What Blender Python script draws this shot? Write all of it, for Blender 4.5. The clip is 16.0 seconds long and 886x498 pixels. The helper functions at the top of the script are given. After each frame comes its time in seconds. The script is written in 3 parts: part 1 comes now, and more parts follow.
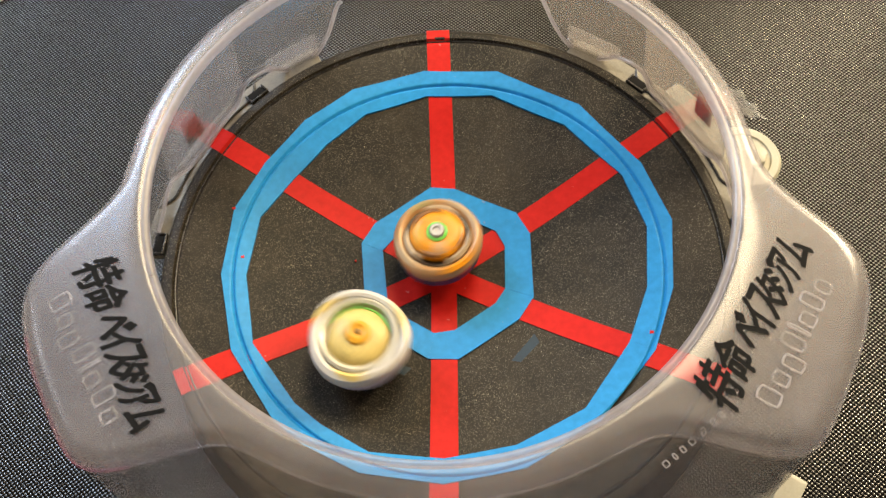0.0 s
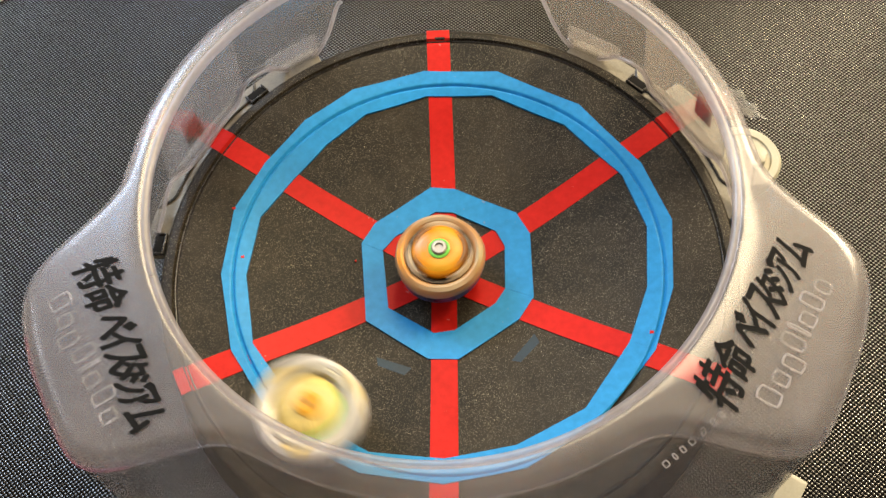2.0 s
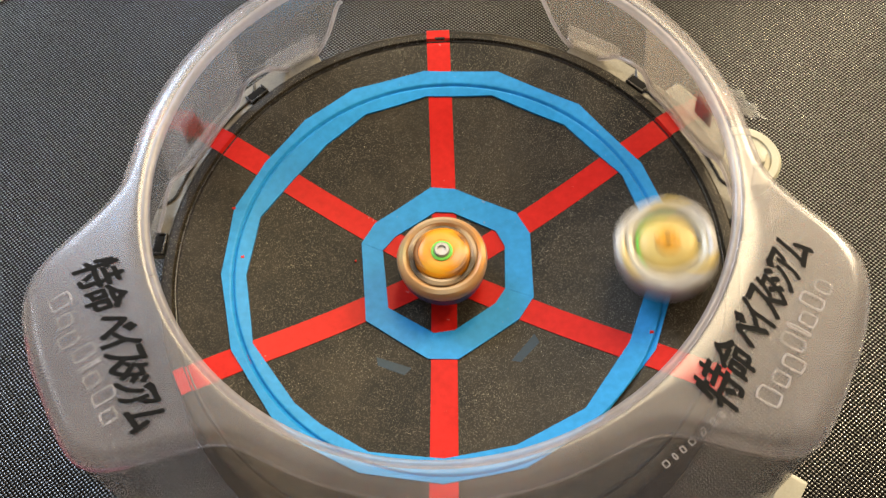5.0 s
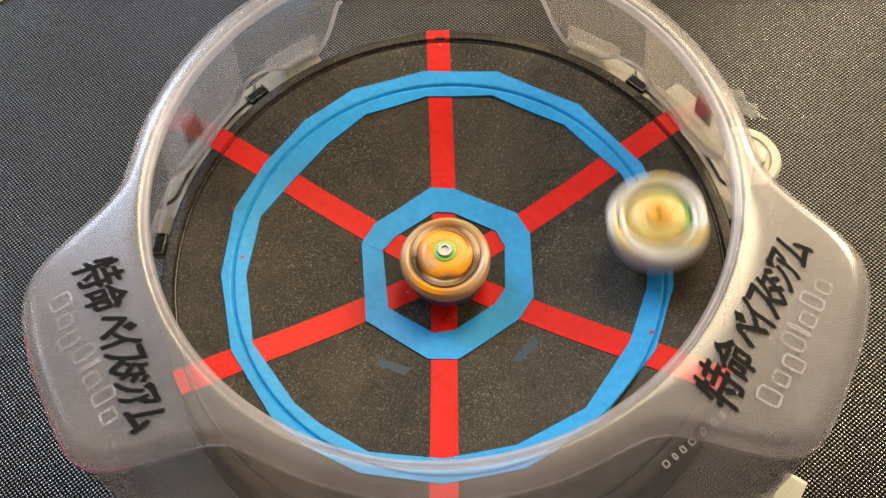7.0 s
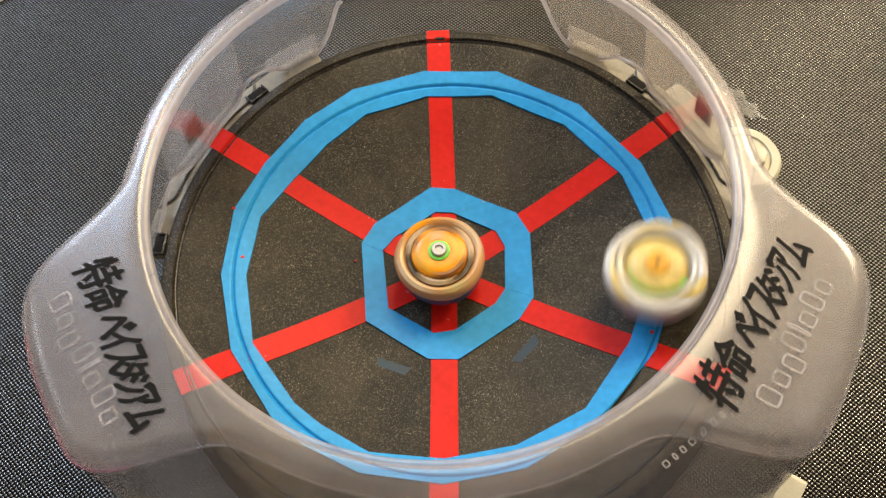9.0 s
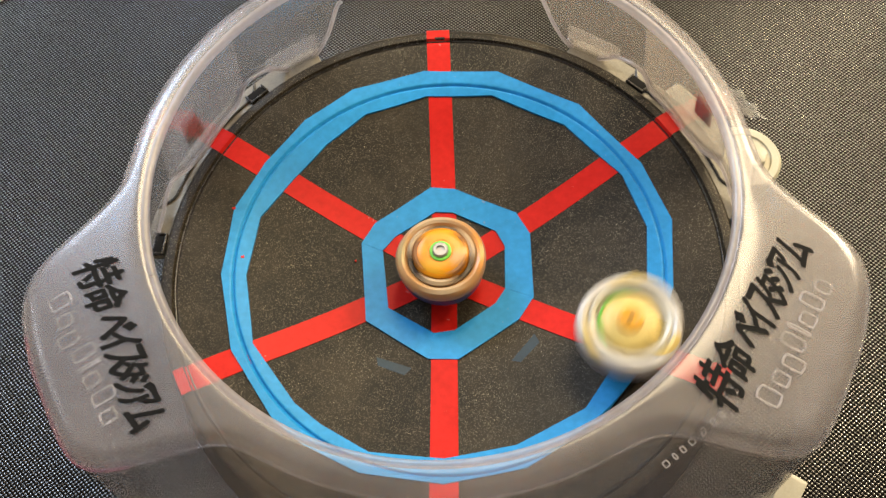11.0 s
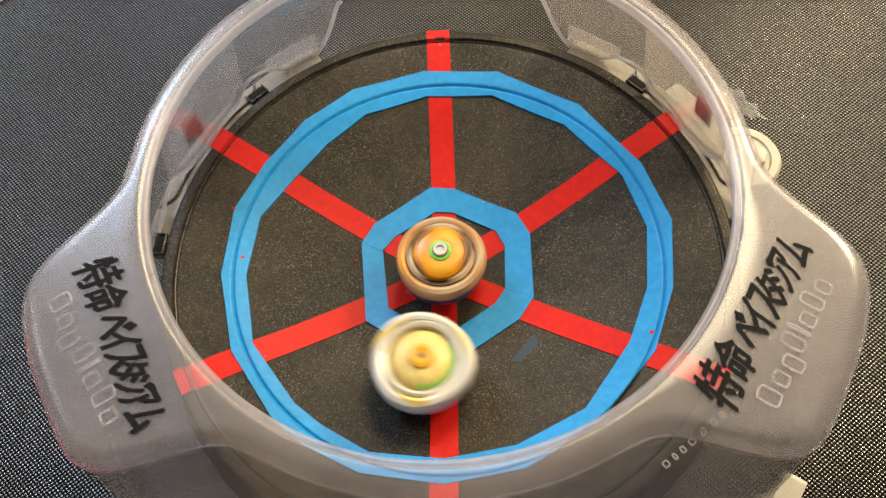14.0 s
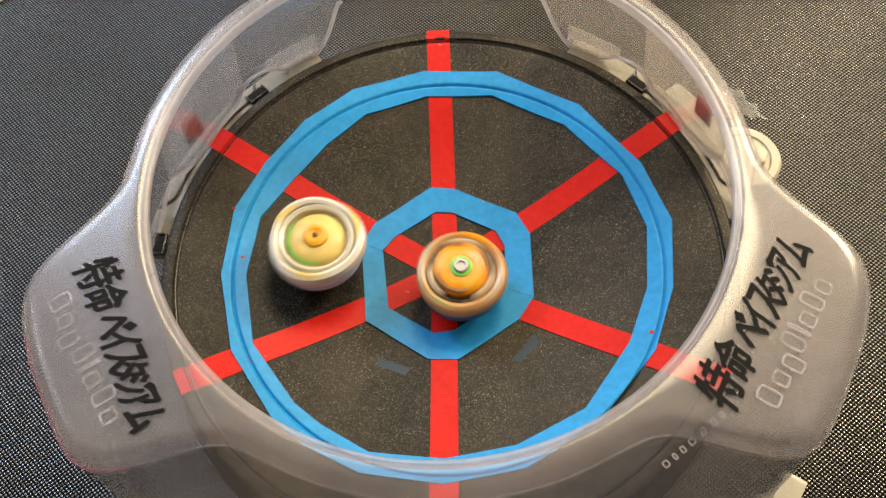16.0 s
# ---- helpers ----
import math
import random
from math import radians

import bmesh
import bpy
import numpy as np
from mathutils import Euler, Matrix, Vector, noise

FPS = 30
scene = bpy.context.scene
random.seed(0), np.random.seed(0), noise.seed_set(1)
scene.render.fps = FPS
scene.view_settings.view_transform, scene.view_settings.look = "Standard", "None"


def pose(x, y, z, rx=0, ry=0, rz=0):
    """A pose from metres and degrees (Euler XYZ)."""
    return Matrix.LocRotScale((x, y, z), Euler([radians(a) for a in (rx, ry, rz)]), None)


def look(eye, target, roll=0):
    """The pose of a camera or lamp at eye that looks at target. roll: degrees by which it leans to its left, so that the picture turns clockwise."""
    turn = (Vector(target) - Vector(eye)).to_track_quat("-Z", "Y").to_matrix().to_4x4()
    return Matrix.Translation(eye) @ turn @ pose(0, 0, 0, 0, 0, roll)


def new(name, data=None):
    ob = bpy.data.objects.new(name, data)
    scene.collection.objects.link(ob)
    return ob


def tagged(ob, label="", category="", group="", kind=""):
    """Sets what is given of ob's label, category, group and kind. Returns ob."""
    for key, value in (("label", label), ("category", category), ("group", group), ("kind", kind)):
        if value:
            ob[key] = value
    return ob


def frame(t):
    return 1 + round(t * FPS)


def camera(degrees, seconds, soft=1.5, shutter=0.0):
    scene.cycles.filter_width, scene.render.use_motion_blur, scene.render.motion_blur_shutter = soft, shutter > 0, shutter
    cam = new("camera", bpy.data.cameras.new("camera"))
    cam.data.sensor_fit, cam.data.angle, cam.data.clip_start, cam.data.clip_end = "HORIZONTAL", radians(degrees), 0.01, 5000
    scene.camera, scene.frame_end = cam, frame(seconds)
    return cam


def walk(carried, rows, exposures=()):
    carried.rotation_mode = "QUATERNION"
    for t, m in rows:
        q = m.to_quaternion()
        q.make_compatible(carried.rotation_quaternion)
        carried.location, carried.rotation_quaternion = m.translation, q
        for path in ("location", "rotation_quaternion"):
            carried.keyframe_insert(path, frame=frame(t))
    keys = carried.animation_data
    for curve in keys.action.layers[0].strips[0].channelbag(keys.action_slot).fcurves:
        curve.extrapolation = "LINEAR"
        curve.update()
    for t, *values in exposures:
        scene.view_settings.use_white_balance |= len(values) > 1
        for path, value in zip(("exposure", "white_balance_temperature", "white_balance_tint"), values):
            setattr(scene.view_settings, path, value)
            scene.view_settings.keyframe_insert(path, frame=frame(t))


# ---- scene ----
EYE, AIM = (0.0126, -0.1935, 0.4316), (-0.0012, -0.0048, 0.0566)
cam = camera(55.94, 16.0, shutter=0.35)
walk(cam, [(0.0, look(EYE, AIM, -5.39)), (16.0, look(EYE, AIM, -5.39))], exposures=[(0.0, -0.04, 7000, 12.5), (16.0, -0.04, 7000, 12.5)])

# ---- light: a dim room, a warm ceiling lamp behind the arena, a cool window ----
world = bpy.data.worlds.new("room_air")
scene.world = world
world.use_nodes = True
world.node_tree.nodes["Background"].inputs[0].default_value = (0.9, 0.92, 1.0, 1)
world.node_tree.nodes["Background"].inputs[1].default_value = 0.03


def area_lamp(name, eye, target, sx, sy, power, colour):
    data = bpy.data.lights.new(name, "AREA")
    data.shape, data.size, data.size_y, data.energy, data.color = "RECTANGLE", sx, sy, power, colour
    ob = new(name, data)
    ob.matrix_world = look(eye, target)
    return ob


area_lamp("ceiling_lamp", (0.48, 1.15, 1.94), (0.1, 0.1, 0), 0.8, 0.8, 44, (1.0, 0.85, 0.57))
area_lamp("corner_lamp", (1.8, 1.2, 1.4), (0.05, 0, 0), 0.5, 0.5, 68, (1.0, 0.84, 0.58))
area_lamp("window_light", (-1.32, 1.64, 1.6), (-0.3, 0, 0.2), 1.0, 0.9, 92, (0.56, 0.74, 1.0))
area_lamp("side_window_light", (-2.05, 0.30, 1.35), (0, 0, 0.1), 0.65, 0.6, 9, (0.82, 0.89, 1.0))


# ---- materials ----
def shader(name, base=(0.5, 0.5, 0.5), rough=0.5, metal=0.0, spec=0.5):
    m = bpy.data.materials.new(name)
    m.use_nodes = True
    b = m.node_tree.nodes["Principled BSDF"]
    b.inputs["Base Color"].default_value = (*base, 1)
    b.inputs["Roughness"].default_value = rough
    b.inputs["Metallic"].default_value = metal
    b.inputs["Specular IOR Level"].default_value = spec
    return m


class Nodes:
    """Short hand for wiring one material's nodes."""

    def __init__(self, m):
        self.t = m.node_tree
        self.b = self.t.nodes["Principled BSDF"]

    def add(self, kind, **values):
        n = self.t.nodes.new(kind)
        for k, v in values.items():
            n.inputs[k].default_value = v
        return n

    def link(self, a, b):
        self.t.links.new(a, b)

    def coords(self):
        return self.add("ShaderNodeTexCoord").outputs["Object"]

    def math(self, op, a, b=None):
        n = self.t.nodes.new("ShaderNodeMath")
        n.operation = op
        for i, v in enumerate((a, b)):
            if v is None:
                continue
            if isinstance(v, (int, float)):
                n.inputs[i].default_value = v
            else:
                self.link(v, n.inputs[i])
        return n.outputs[0]

    def noise(self, scale, detail=4.0, rough=0.55):
        n = self.add("ShaderNodeTexNoise", Scale=scale, Detail=detail, Roughness=rough)
        self.link(self.coords(), n.inputs["Vector"])
        return n.outputs["Fac"]

    def ramp(self, fac, stops):
        n = self.t.nodes.new("ShaderNodeValToRGB")
        el = n.color_ramp.elements
        while len(el) < len(stops):
            el.new(0.5)
        for e, (pos, col) in zip(el, stops):
            e.position, e.color = pos, (*col, 1) if len(col) == 3 else col
        self.link(fac, n.inputs[0])
        return n.outputs[0]

    def mix(self, fac, a, b):
        n = self.t.nodes.new("ShaderNodeMix")
        n.data_type = "RGBA"
        for sock, v in ((n.inputs[0], fac), (n.inputs[6], a), (n.inputs[7], b)):
            if isinstance(v, tuple):
                sock.default_value = (*v, 1)
            elif isinstance(v, (int, float)):
                sock.default_value = v
            else:
                self.link(v, sock)
        return n.outputs[2]

    def bump(self, height, strength, distance):
        n = self.add("ShaderNodeBump", Strength=strength, Distance=distance)
        self.link(height, n.inputs["Height"])
        self.link(n.outputs[0], self.b.inputs["Normal"])


def grainy(name, base, rough, spread=0.25, scale=60, bump=0.15, metal=0.0, spec=0.5, dist=0.0003):
    """A plain surface with two scales of unevenness in colour, gloss and relief."""
    m = shader(name, base, rough, metal, spec)
    n = Nodes(m)
    lo, hi = tuple(c * (1 - spread) for c in base), tuple(min(1, c * (1 + spread)) for c in base)
    big, fine = n.noise(scale), n.noise(scale * 12, 2)
    f = n.math("ADD", n.math("MULTIPLY", big, 0.6), n.math("MULTIPLY", fine, 0.4))
    n.link(n.ramp(f, [(0.3, lo), (0.7, hi)]), n.b.inputs["Base Color"])
    n.link(n.math("ADD", n.math("MULTIPLY", big, 0.2), rough - 0.1), n.b.inputs["Roughness"])
    n.bump(fine, bump, dist)
    return m


def weave_material():
    """Black nylon weave: a diagonal lattice of shiny yarn crowns, 1.4 mm apart."""
    m = shader("black_weave", (0.03, 0.03, 0.03), 0.4, spec=0.45)
    n = Nodes(m)
    mp = n.add("ShaderNodeMapping", Rotation=(0, 0, radians(4)))
    n.link(n.coords(), mp.inputs["Vector"])
    sep = n.add("ShaderNodeSeparateXYZ")
    n.link(mp.outputs[0], sep.inputs[0])
    k = 2 * math.pi / 0.0028
    sx = n.math("SINE", n.math("MULTIPLY", sep.outputs[0], k))
    sy = n.math("SINE", n.math("MULTIPLY", sep.outputs[1], k * 1.15))
    dots = n.math("ADD", n.math("MULTIPLY", n.math("MULTIPLY", sx, sy), 0.5), 0.5)
    big = n.noise(7)
    fine = n.noise(900, 2)
    crown = n.math("MULTIPLY", n.math("POWER", dots, 3.0), n.math("ADD", n.math("MULTIPLY", fine, 0.9), 0.5))
    crown = n.math("MULTIPLY", crown, n.math("ADD", n.math("MULTIPLY", big, 0.5), 0.75))
    n.link(n.ramp(crown, [(0.15, (0.003, 0.003, 0.003)), (0.4, (0.014, 0.014, 0.014)), (0.85, (0.14, 0.137, 0.133))]), n.b.inputs["Base Color"])
    n.link(n.math("ADD", n.math("MULTIPLY", dots, -0.2), 0.33), n.b.inputs["Roughness"])
    n.link(n.math("MULTIPLY", n.math("POWER", dots, 3.0), 1.1), n.b.inputs["Specular IOR Level"])
    n.b.inputs["IOR"].default_value = 1.7
    n.bump(dots, 0.5, 0.0007)
    return m


def bowl_material():
    """Worn black plastic: dusty, dense with pale specks and short scratches."""
    m = shader("worn_black_plastic", (0.03, 0.028, 0.025), 0.45, spec=0.2)
    n = Nodes(m)
    big, mid = n.noise(14), n.noise(120, 5, 0.7)
    grain = n.noise(1100, 2, 0.6)

    def cells(scale, turn, stretch, size, share):
        mp = n.t.nodes.new("ShaderNodeMapping")
        mp.vector_type = "TEXTURE"
        mp.inputs["Rotation"].default_value, mp.inputs["Scale"].default_value = (0, 0, turn), (1, 1 / stretch, 1)
        n.link(n.coords(), mp.inputs["Vector"])
        v = n.add("ShaderNodeTexVoronoi", Scale=scale)
        n.link(mp.outputs[0], v.inputs["Vector"])
        pick = n.add("ShaderNodeSeparateColor")
        n.link(v.outputs["Color"], pick.inputs[0])
        return n.math("MULTIPLY", n.math("LESS_THAN", v.outputs["Distance"], size), n.math("GREATER_THAN", pick.outputs[0], share))

    worn = n.ramp(n.math("ADD", n.math("MULTIPLY", big, 0.75), n.math("MULTIPLY", mid, 0.25)), [(0.4, (0, 0, 0)), (0.64, (1, 1, 1))])
    col = n.mix(worn, (0.004, 0.0032, 0.0022), (0.034, 0.027, 0.017))
    col = n.mix(n.math("MULTIPLY", n.math("GREATER_THAN", grain, 0.6), n.math("MULTIPLY", mid, 0.5)), col, (0.16, 0.14, 0.1))
    patch = n.ramp(n.noise(34, 3), [(0.38, (0.4, 0.4, 0.4)), (0.66, (1.3, 1.3, 1.3))])
    for scale, turn, stretch, size, share, pale in ((1900, 0, 1, 0.3, 0.66, 0.3), (900, 0.3, 1.4, 0.17, 0.84, 0.55), (420, 1.2, 2, 0.11, 0.87, 0.7), (95, 0.5, 16, 0.12, 0.96, 0.4),
                                                    (80, 2.2, 20, 0.11, 0.96, 0.35), (60, 1.45, 26, 0.11, 0.96, 0.35), (85, 2.8, 18, 0.11, 0.96, 0.35)):
        col = n.mix(n.math("MULTIPLY", n.math("MULTIPLY", cells(scale, turn, stretch, size, share), patch), pale), col, (0.6, 0.54, 0.4))
    n.link(col, n.b.inputs["Base Color"])
    n.link(n.math("ADD", n.math("MULTIPLY", mid, 0.25), 0.36), n.b.inputs["Roughness"])
    n.bump(grain, 0.3, 0.0003)
    return m


def tape_material(name, base, spec):
    """Vinyl tape with slight creases and scuffs."""
    m = shader(name, base, 0.4, spec=spec)
    n = Nodes(m)
    f = n.math("ADD", n.math("MULTIPLY", n.noise(25), 0.5), n.math("MULTIPLY", n.noise(260, 3), 0.5))
    lo, hi = tuple(c * 0.82 for c in base), tuple(min(1, c * 1.12 + 0.004) for c in base)
    col = n.ramp(f, [(0.32, lo), (0.68, hi)])
    spot = n.math("GREATER_THAN", n.noise(230, 2), 0.74)
    n.link(n.mix(n.math("MULTIPLY", spot, 0.35), col, (0.45, 0.3, 0.28)), n.b.inputs["Base Color"])
    n.bump(f, 0.2, 0.0004)
    return m


def clear_material(name, haze, tint, rough=0.16, body=(0.8, 0.77, 0.78), gloss_share=0.07):
    """Clear plastic with a scuffed skin: see-through, a little of it milky, with a gloss on top."""
    m = shader(name, body, rough)
    n = Nodes(m)
    big, mid = n.noise(22), n.noise(110, 4, 0.6)
    wear = n.math("ADD", n.math("MULTIPLY", big, 0.75), n.math("MULTIPLY", mid, 0.35))

    def scratches(turn, scale):
        mp = n.t.nodes.new("ShaderNodeMapping")
        mp.vector_type = "TEXTURE"
        mp.inputs["Rotation"].default_value, mp.inputs["Scale"].default_value = (0, 0, turn), (1, 1 / 18, 1)
        n.link(n.coords(), mp.inputs["Vector"])
        v = n.add("ShaderNodeTexVoronoi", Scale=scale)
        n.link(mp.outputs[0], v.inputs["Vector"])
        pick = n.add("ShaderNodeSeparateColor")
        n.link(v.outputs["Color"], pick.inputs[0])
        return n.math("MULTIPLY", n.math("LESS_THAN", v.outputs["Distance"], 0.07), n.math("GREATER_THAN", pick.outputs[0], 0.86))

    marks = n.math("ADD", scratches(0.6, 60), scratches(2.3, 75))
    clear = n.add("ShaderNodeBsdfTransparent", Color=(*tint, 1))
    milk = n.add("ShaderNodeBsdfTranslucent", Color=(*body, 1))
    white = n.add("ShaderNodeBsdfDiffuse", Color=(*body, 1))
    both, mixn, top = (n.t.nodes.new("ShaderNodeMixShader") for _ in range(3))
    both.inputs[0].default_value = 0.36
    n.link(milk.outputs[0], both.inputs[1])
    n.link(white.outputs[0], both.inputs[2])
    n.link(n.math("ADD", n.math("MULTIPLY", wear, haze * 1.8), n.math("MULTIPLY", marks, 0.10)), mixn.inputs[0])
    n.link(clear.outputs[0], mixn.inputs[1])
    n.link(both.outputs[0], mixn.inputs[2])
    gloss = n.add("ShaderNodeBsdfGlossy", Roughness=rough)
    fres = n.add("ShaderNodeLayerWeight", Blend=0.5)
    n.link(n.math("ADD", n.math("MULTIPLY", n.math("POWER", fres.outputs["Facing"], 4.0), 0.5), gloss_share), top.inputs[0])
    n.link(mixn.outputs[0], top.inputs[1])
    n.link(gloss.outputs[0], top.inputs[2])
    n.link(top.outputs[0], n.t.nodes["Material Output"].inputs["Surface"])
    n.t.nodes.remove(n.b)
    bump = n.add("ShaderNodeBump", Strength=0.05, Distance=0.0005)
    n.link(mid, bump.inputs["Height"])
    for node in (gloss, white):
        n.link(bump.outputs[0], node.inputs["Normal"])
    return m


M_MAT = weave_material()
M_BOWL = bowl_material()
M_BLACK = grainy("black_plastic", (0.02, 0.019, 0.018), 0.28)
# flange: dust, and the lamp's sheen lightened into the base colour
M_FLANGE = grainy("dusty_sheen_black_plastic", (0.15, 0.135, 0.1), 0.4, 0.35, 90)
M_RED = tape_material("red_tape", (0.54, 0.012, 0.008), 0.12)
M_BLUE = tape_material("blue_tape", (0.008, 0.26, 0.6), 0.2)
M_CLEAR = clear_material("hazy_clear_plastic", 0.14, (0.97, 0.96, 0.965), 0.27, (0.86, 0.82, 0.83), 0.055)
M_FLAP = clear_material("scuffed_clear_plastic", 0.07, (0.96, 0.95, 0.95), 0.2, (0.85, 0.82, 0.8), 0.05)
M_TAB = clear_material("frosted_tab_plastic", 0.17, (0.96, 0.95, 0.95), 0.25, (0.9, 0.87, 0.82), 0.05)
M_SKIRT = clear_material("smoky_clear_plastic", 0.055, (0.92, 0.91, 0.91), 0.16, (0.8, 0.76, 0.76), 0.05)
M_LIP = clear_material("milky_clear_plastic", 0.3, (0.97, 0.96, 0.97), 0.3, (0.9, 0.87, 0.9), 0.05)
M_EMBOSS = clear_material("clear_relief", 0.3, (0.97, 0.97, 0.97), 0.12)
M_PINK = clear_material("pink_reflection_plastic", 0.3, (0.98, 0.8, 0.86), 0.2, (0.75, 0.25, 0.4))
M_INK = grainy("black_ink_and_slot_shade", (0.008, 0.008, 0.008), 0.75, spec=0.12)
M_BEIGE = grainy("beige_plastic", (0.42, 0.4, 0.31), 0.4, 0.1)
M_METAL = grainy("dull_steel", (0.42, 0.41, 0.4), 0.5, 0.15, metal=0.4)
M_STICK = grainy("dark_red_sticker", (0.25, 0.02, 0.04), 0.4)
M_STAIN = grainy("blue_smear", (0.008, 0.028, 0.046), 0.6)
M_WALL = grainy("beige_wall_paint", (0.42, 0.39, 0.35), 0.8, 0.06, 3)
M_FLOOR = grainy("brown_floor", (0.2, 0.14, 0.09), 0.5, 0.3, 5)
M_WHITE = grainy("milky_white_plastic", (0.6, 0.58, 0.53), 0.34, 0.2, 150)
M_SILVER = grainy("silver_plastic", (0.58, 0.55, 0.44), 0.32, 0.1, 150, metal=0.1)
M_CREAM = grainy("cream_plastic", (0.6, 0.46, 0.15), 0.42, 0.35, 120)
M_YELLOW = grainy("yellow_plastic", (0.66, 0.32, 0.015), 0.45, 0.12, 120)
M_ORANGE = grainy("orange_plastic", (0.68, 0.25, 0.004), 0.34, 0.45, 170)
M_BRONZE = grainy("bronze_beige_metal", (0.5, 0.275, 0.115), 0.38, 0.3, 100, metal=0.1)
M_DARK = grainy("dark_brown_plastic", (0.05, 0.03, 0.015), 0.35)
M_AMBER = grainy("dark_amber_plastic", (0.2, 0.075, 0.012), 0.45)
M_WING = grainy("pale_bronze_plastic", (0.46, 0.34, 0.21), 0.35)
M_OLIVE = grainy("olive_plastic", (0.36, 0.29, 0.12), 0.45)
M_GREEN = grainy("green_plastic", (0.2, 0.7, 0.12), 0.3)
M_NAVY = grainy("dark_violet_plastic", (0.05, 0.045, 0.12), 0.3)
M_LILAC = grainy("pale_lilac_plastic", (0.5, 0.48, 0.62), 0.3)


# ---- building ----
def part(name, bm, material, parent=None, label="", smooth=40):
    me = bpy.data.meshes.new(name)
    bmesh.ops.recalc_face_normals(bm, faces=bm.faces)
    bm.to_mesh(me)
    bm.free()
    me.materials.append(material)
    for f in me.polygons:
        f.use_smooth = True
    me.set_sharp_from_angle(angle=radians(smooth))
    ob = new(name, me)
    ob.parent = parent
    if label:
        ob["label"] = label
    return ob


def turned(profile, steps=96, closed=False, wobble=None, a0=0.0, a1=360.0):
    """A surface of revolution round z from (radius, height) pairs. wobble(angle): a factor on the radius."""
    bm = bmesh.new()
    whole = abs(a1 - a0) >= 360
    n = steps if whole else steps + 1
    rings = []
    for i in range(n):
        a = radians(a0 + (a1 - a0) * i / steps)
        w = wobble(a) if wobble else 1.0
        rings.append([bm.verts.new((r * w * math.cos(a), r * w * math.sin(a), z)) for r, z in profile])
    m = len(profile)
    for i in range(steps):
        p, q = rings[i], rings[(i + 1) % n]
        for j in range(m if closed else m - 1):
            k = (j + 1) % m
            bm.faces.new((p[j], q[j], q[k], p[k]))
    if closed and not whole:
        bm.faces.new(rings[0])
        bm.faces.new(rings[-1][::-1])
    bmesh.ops.remove_doubles(bm, verts=bm.verts, dist=1e-6)
    return bm


def box(sx, sy, sz, m=None, bevel=0.0):
    bm = bmesh.new()
    bmesh.ops.create_cube(bm, size=1, matrix=Matrix.Diagonal((sx, sy, sz, 1)))
    if bevel:
        bmesh.ops.bevel(bm, geom=bm.edges[:], offset=bevel, segments=3, profile=0.5, affect="EDGES")
    if m is not None:
        bm.transform(m)
    return bm


def prism(points, z0, z1, bevel=0.0):
    """An upright plate with the outline points."""
    bm = bmesh.new()
    lo = [bm.verts.new((x, y, z0)) for x, y in points]
    hi = [bm.verts.new((x, y, z1)) for x, y in points]
    bm.faces.new(lo[::-1])
    top = bm.faces.new(hi)
    n = len(points)
    for i in range(n):
        bm.faces.new((lo[i], lo[(i + 1) % n], hi[(i + 1) % n], hi[i]))
    if bevel:
        bmesh.ops.bevel(bm, geom=list(top.edges), offset=bevel, segments=2, profile=0.5, affect="EDGES")
    return bm


def between(x, pairs):
    """Straight-line reading of a table of (x, y) pairs."""
    xs, ys = zip(*pairs)
    return float(np.interp(x, xs, ys))


def sector(r0, r1, a0, a1, n=24):
    out = [(r1 * math.cos(radians(a0 + (a1 - a0) * i / n)), r1 * math.sin(radians(a0 + (a1 - a0) * i / n))) for i in range(n + 1)]
    return out + [(r0 * math.cos(radians(a1 + (a0 - a1) * i / n)), r0 * math.sin(radians(a1 + (a0 - a1) * i / n))) for i in range(n + 1)]


# ---- room and table ----
def room():
    for name, sx, sy, sz, x, y, z, mat in (
        ("wall_north", 4.4, 0.1, 2.9, 0, 1.76, 0.65, M_WALL), ("wall_south", 4.4, 0.1, 2.9, 0, -2.2, 0.65, M_WALL),
        ("wall_east", 0.1, 3.86, 2.9, 2.15, -0.22, 0.65, M_WALL), ("wall_west", 0.1, 3.86, 2.9, -2.15, -0.22, 0.65, M_WALL),
        ("floor", 4.4, 4.06, 0.1, 0, -0.22, -0.8, M_FLOOR), ("ceiling", 4.4, 4.06, 0.1, 0, -0.22, 2.15, M_WALL),
    ):
        ob = part(name, box(sx, sy, sz, pose(x, y, z)), mat)
        tagged(ob, "plain painted room surface" if mat is M_WALL else "brown wooden floor", "floor" if name == "floor" else "wall", kind="structure")


room()
table = tagged(part("table", box(1.5, 1.1, 0.03, pose(0, 0.05, -0.017), 0.004), M_FLOOR), "brown wooden table under a black woven mat", "table")
for tx in (-0.68, 0.68):
    for ty in (-0.44, 0.54):
        part("leg", box(0.05, 0.05, 0.72, pose(tx, ty, -0.39), 0.004), M_FLOOR, table)
mat = tagged(part("woven_mat", box(1.44, 1.04, 0.002, pose(0, 0.05, -0.001), 0.0008), M_MAT), "black woven nylon mat spread on the table", "mat")


# ---- the arena's black base ----
GROOVE, RIM, ZG = 0.113, 0.1435, 0.035
DIP, RISE = 0.0164, 0.0061


def bowl_z(r):
    """Height of the bowl's surface at radius r."""
    if r < GROOVE:
        return ZG - DIP * (1 - (r / GROOVE) ** 2)
    if r < RIM:
        return ZG + RISE * (r - GROOVE) / (RIM - GROOVE)
    return ZG + RISE + 0.0012


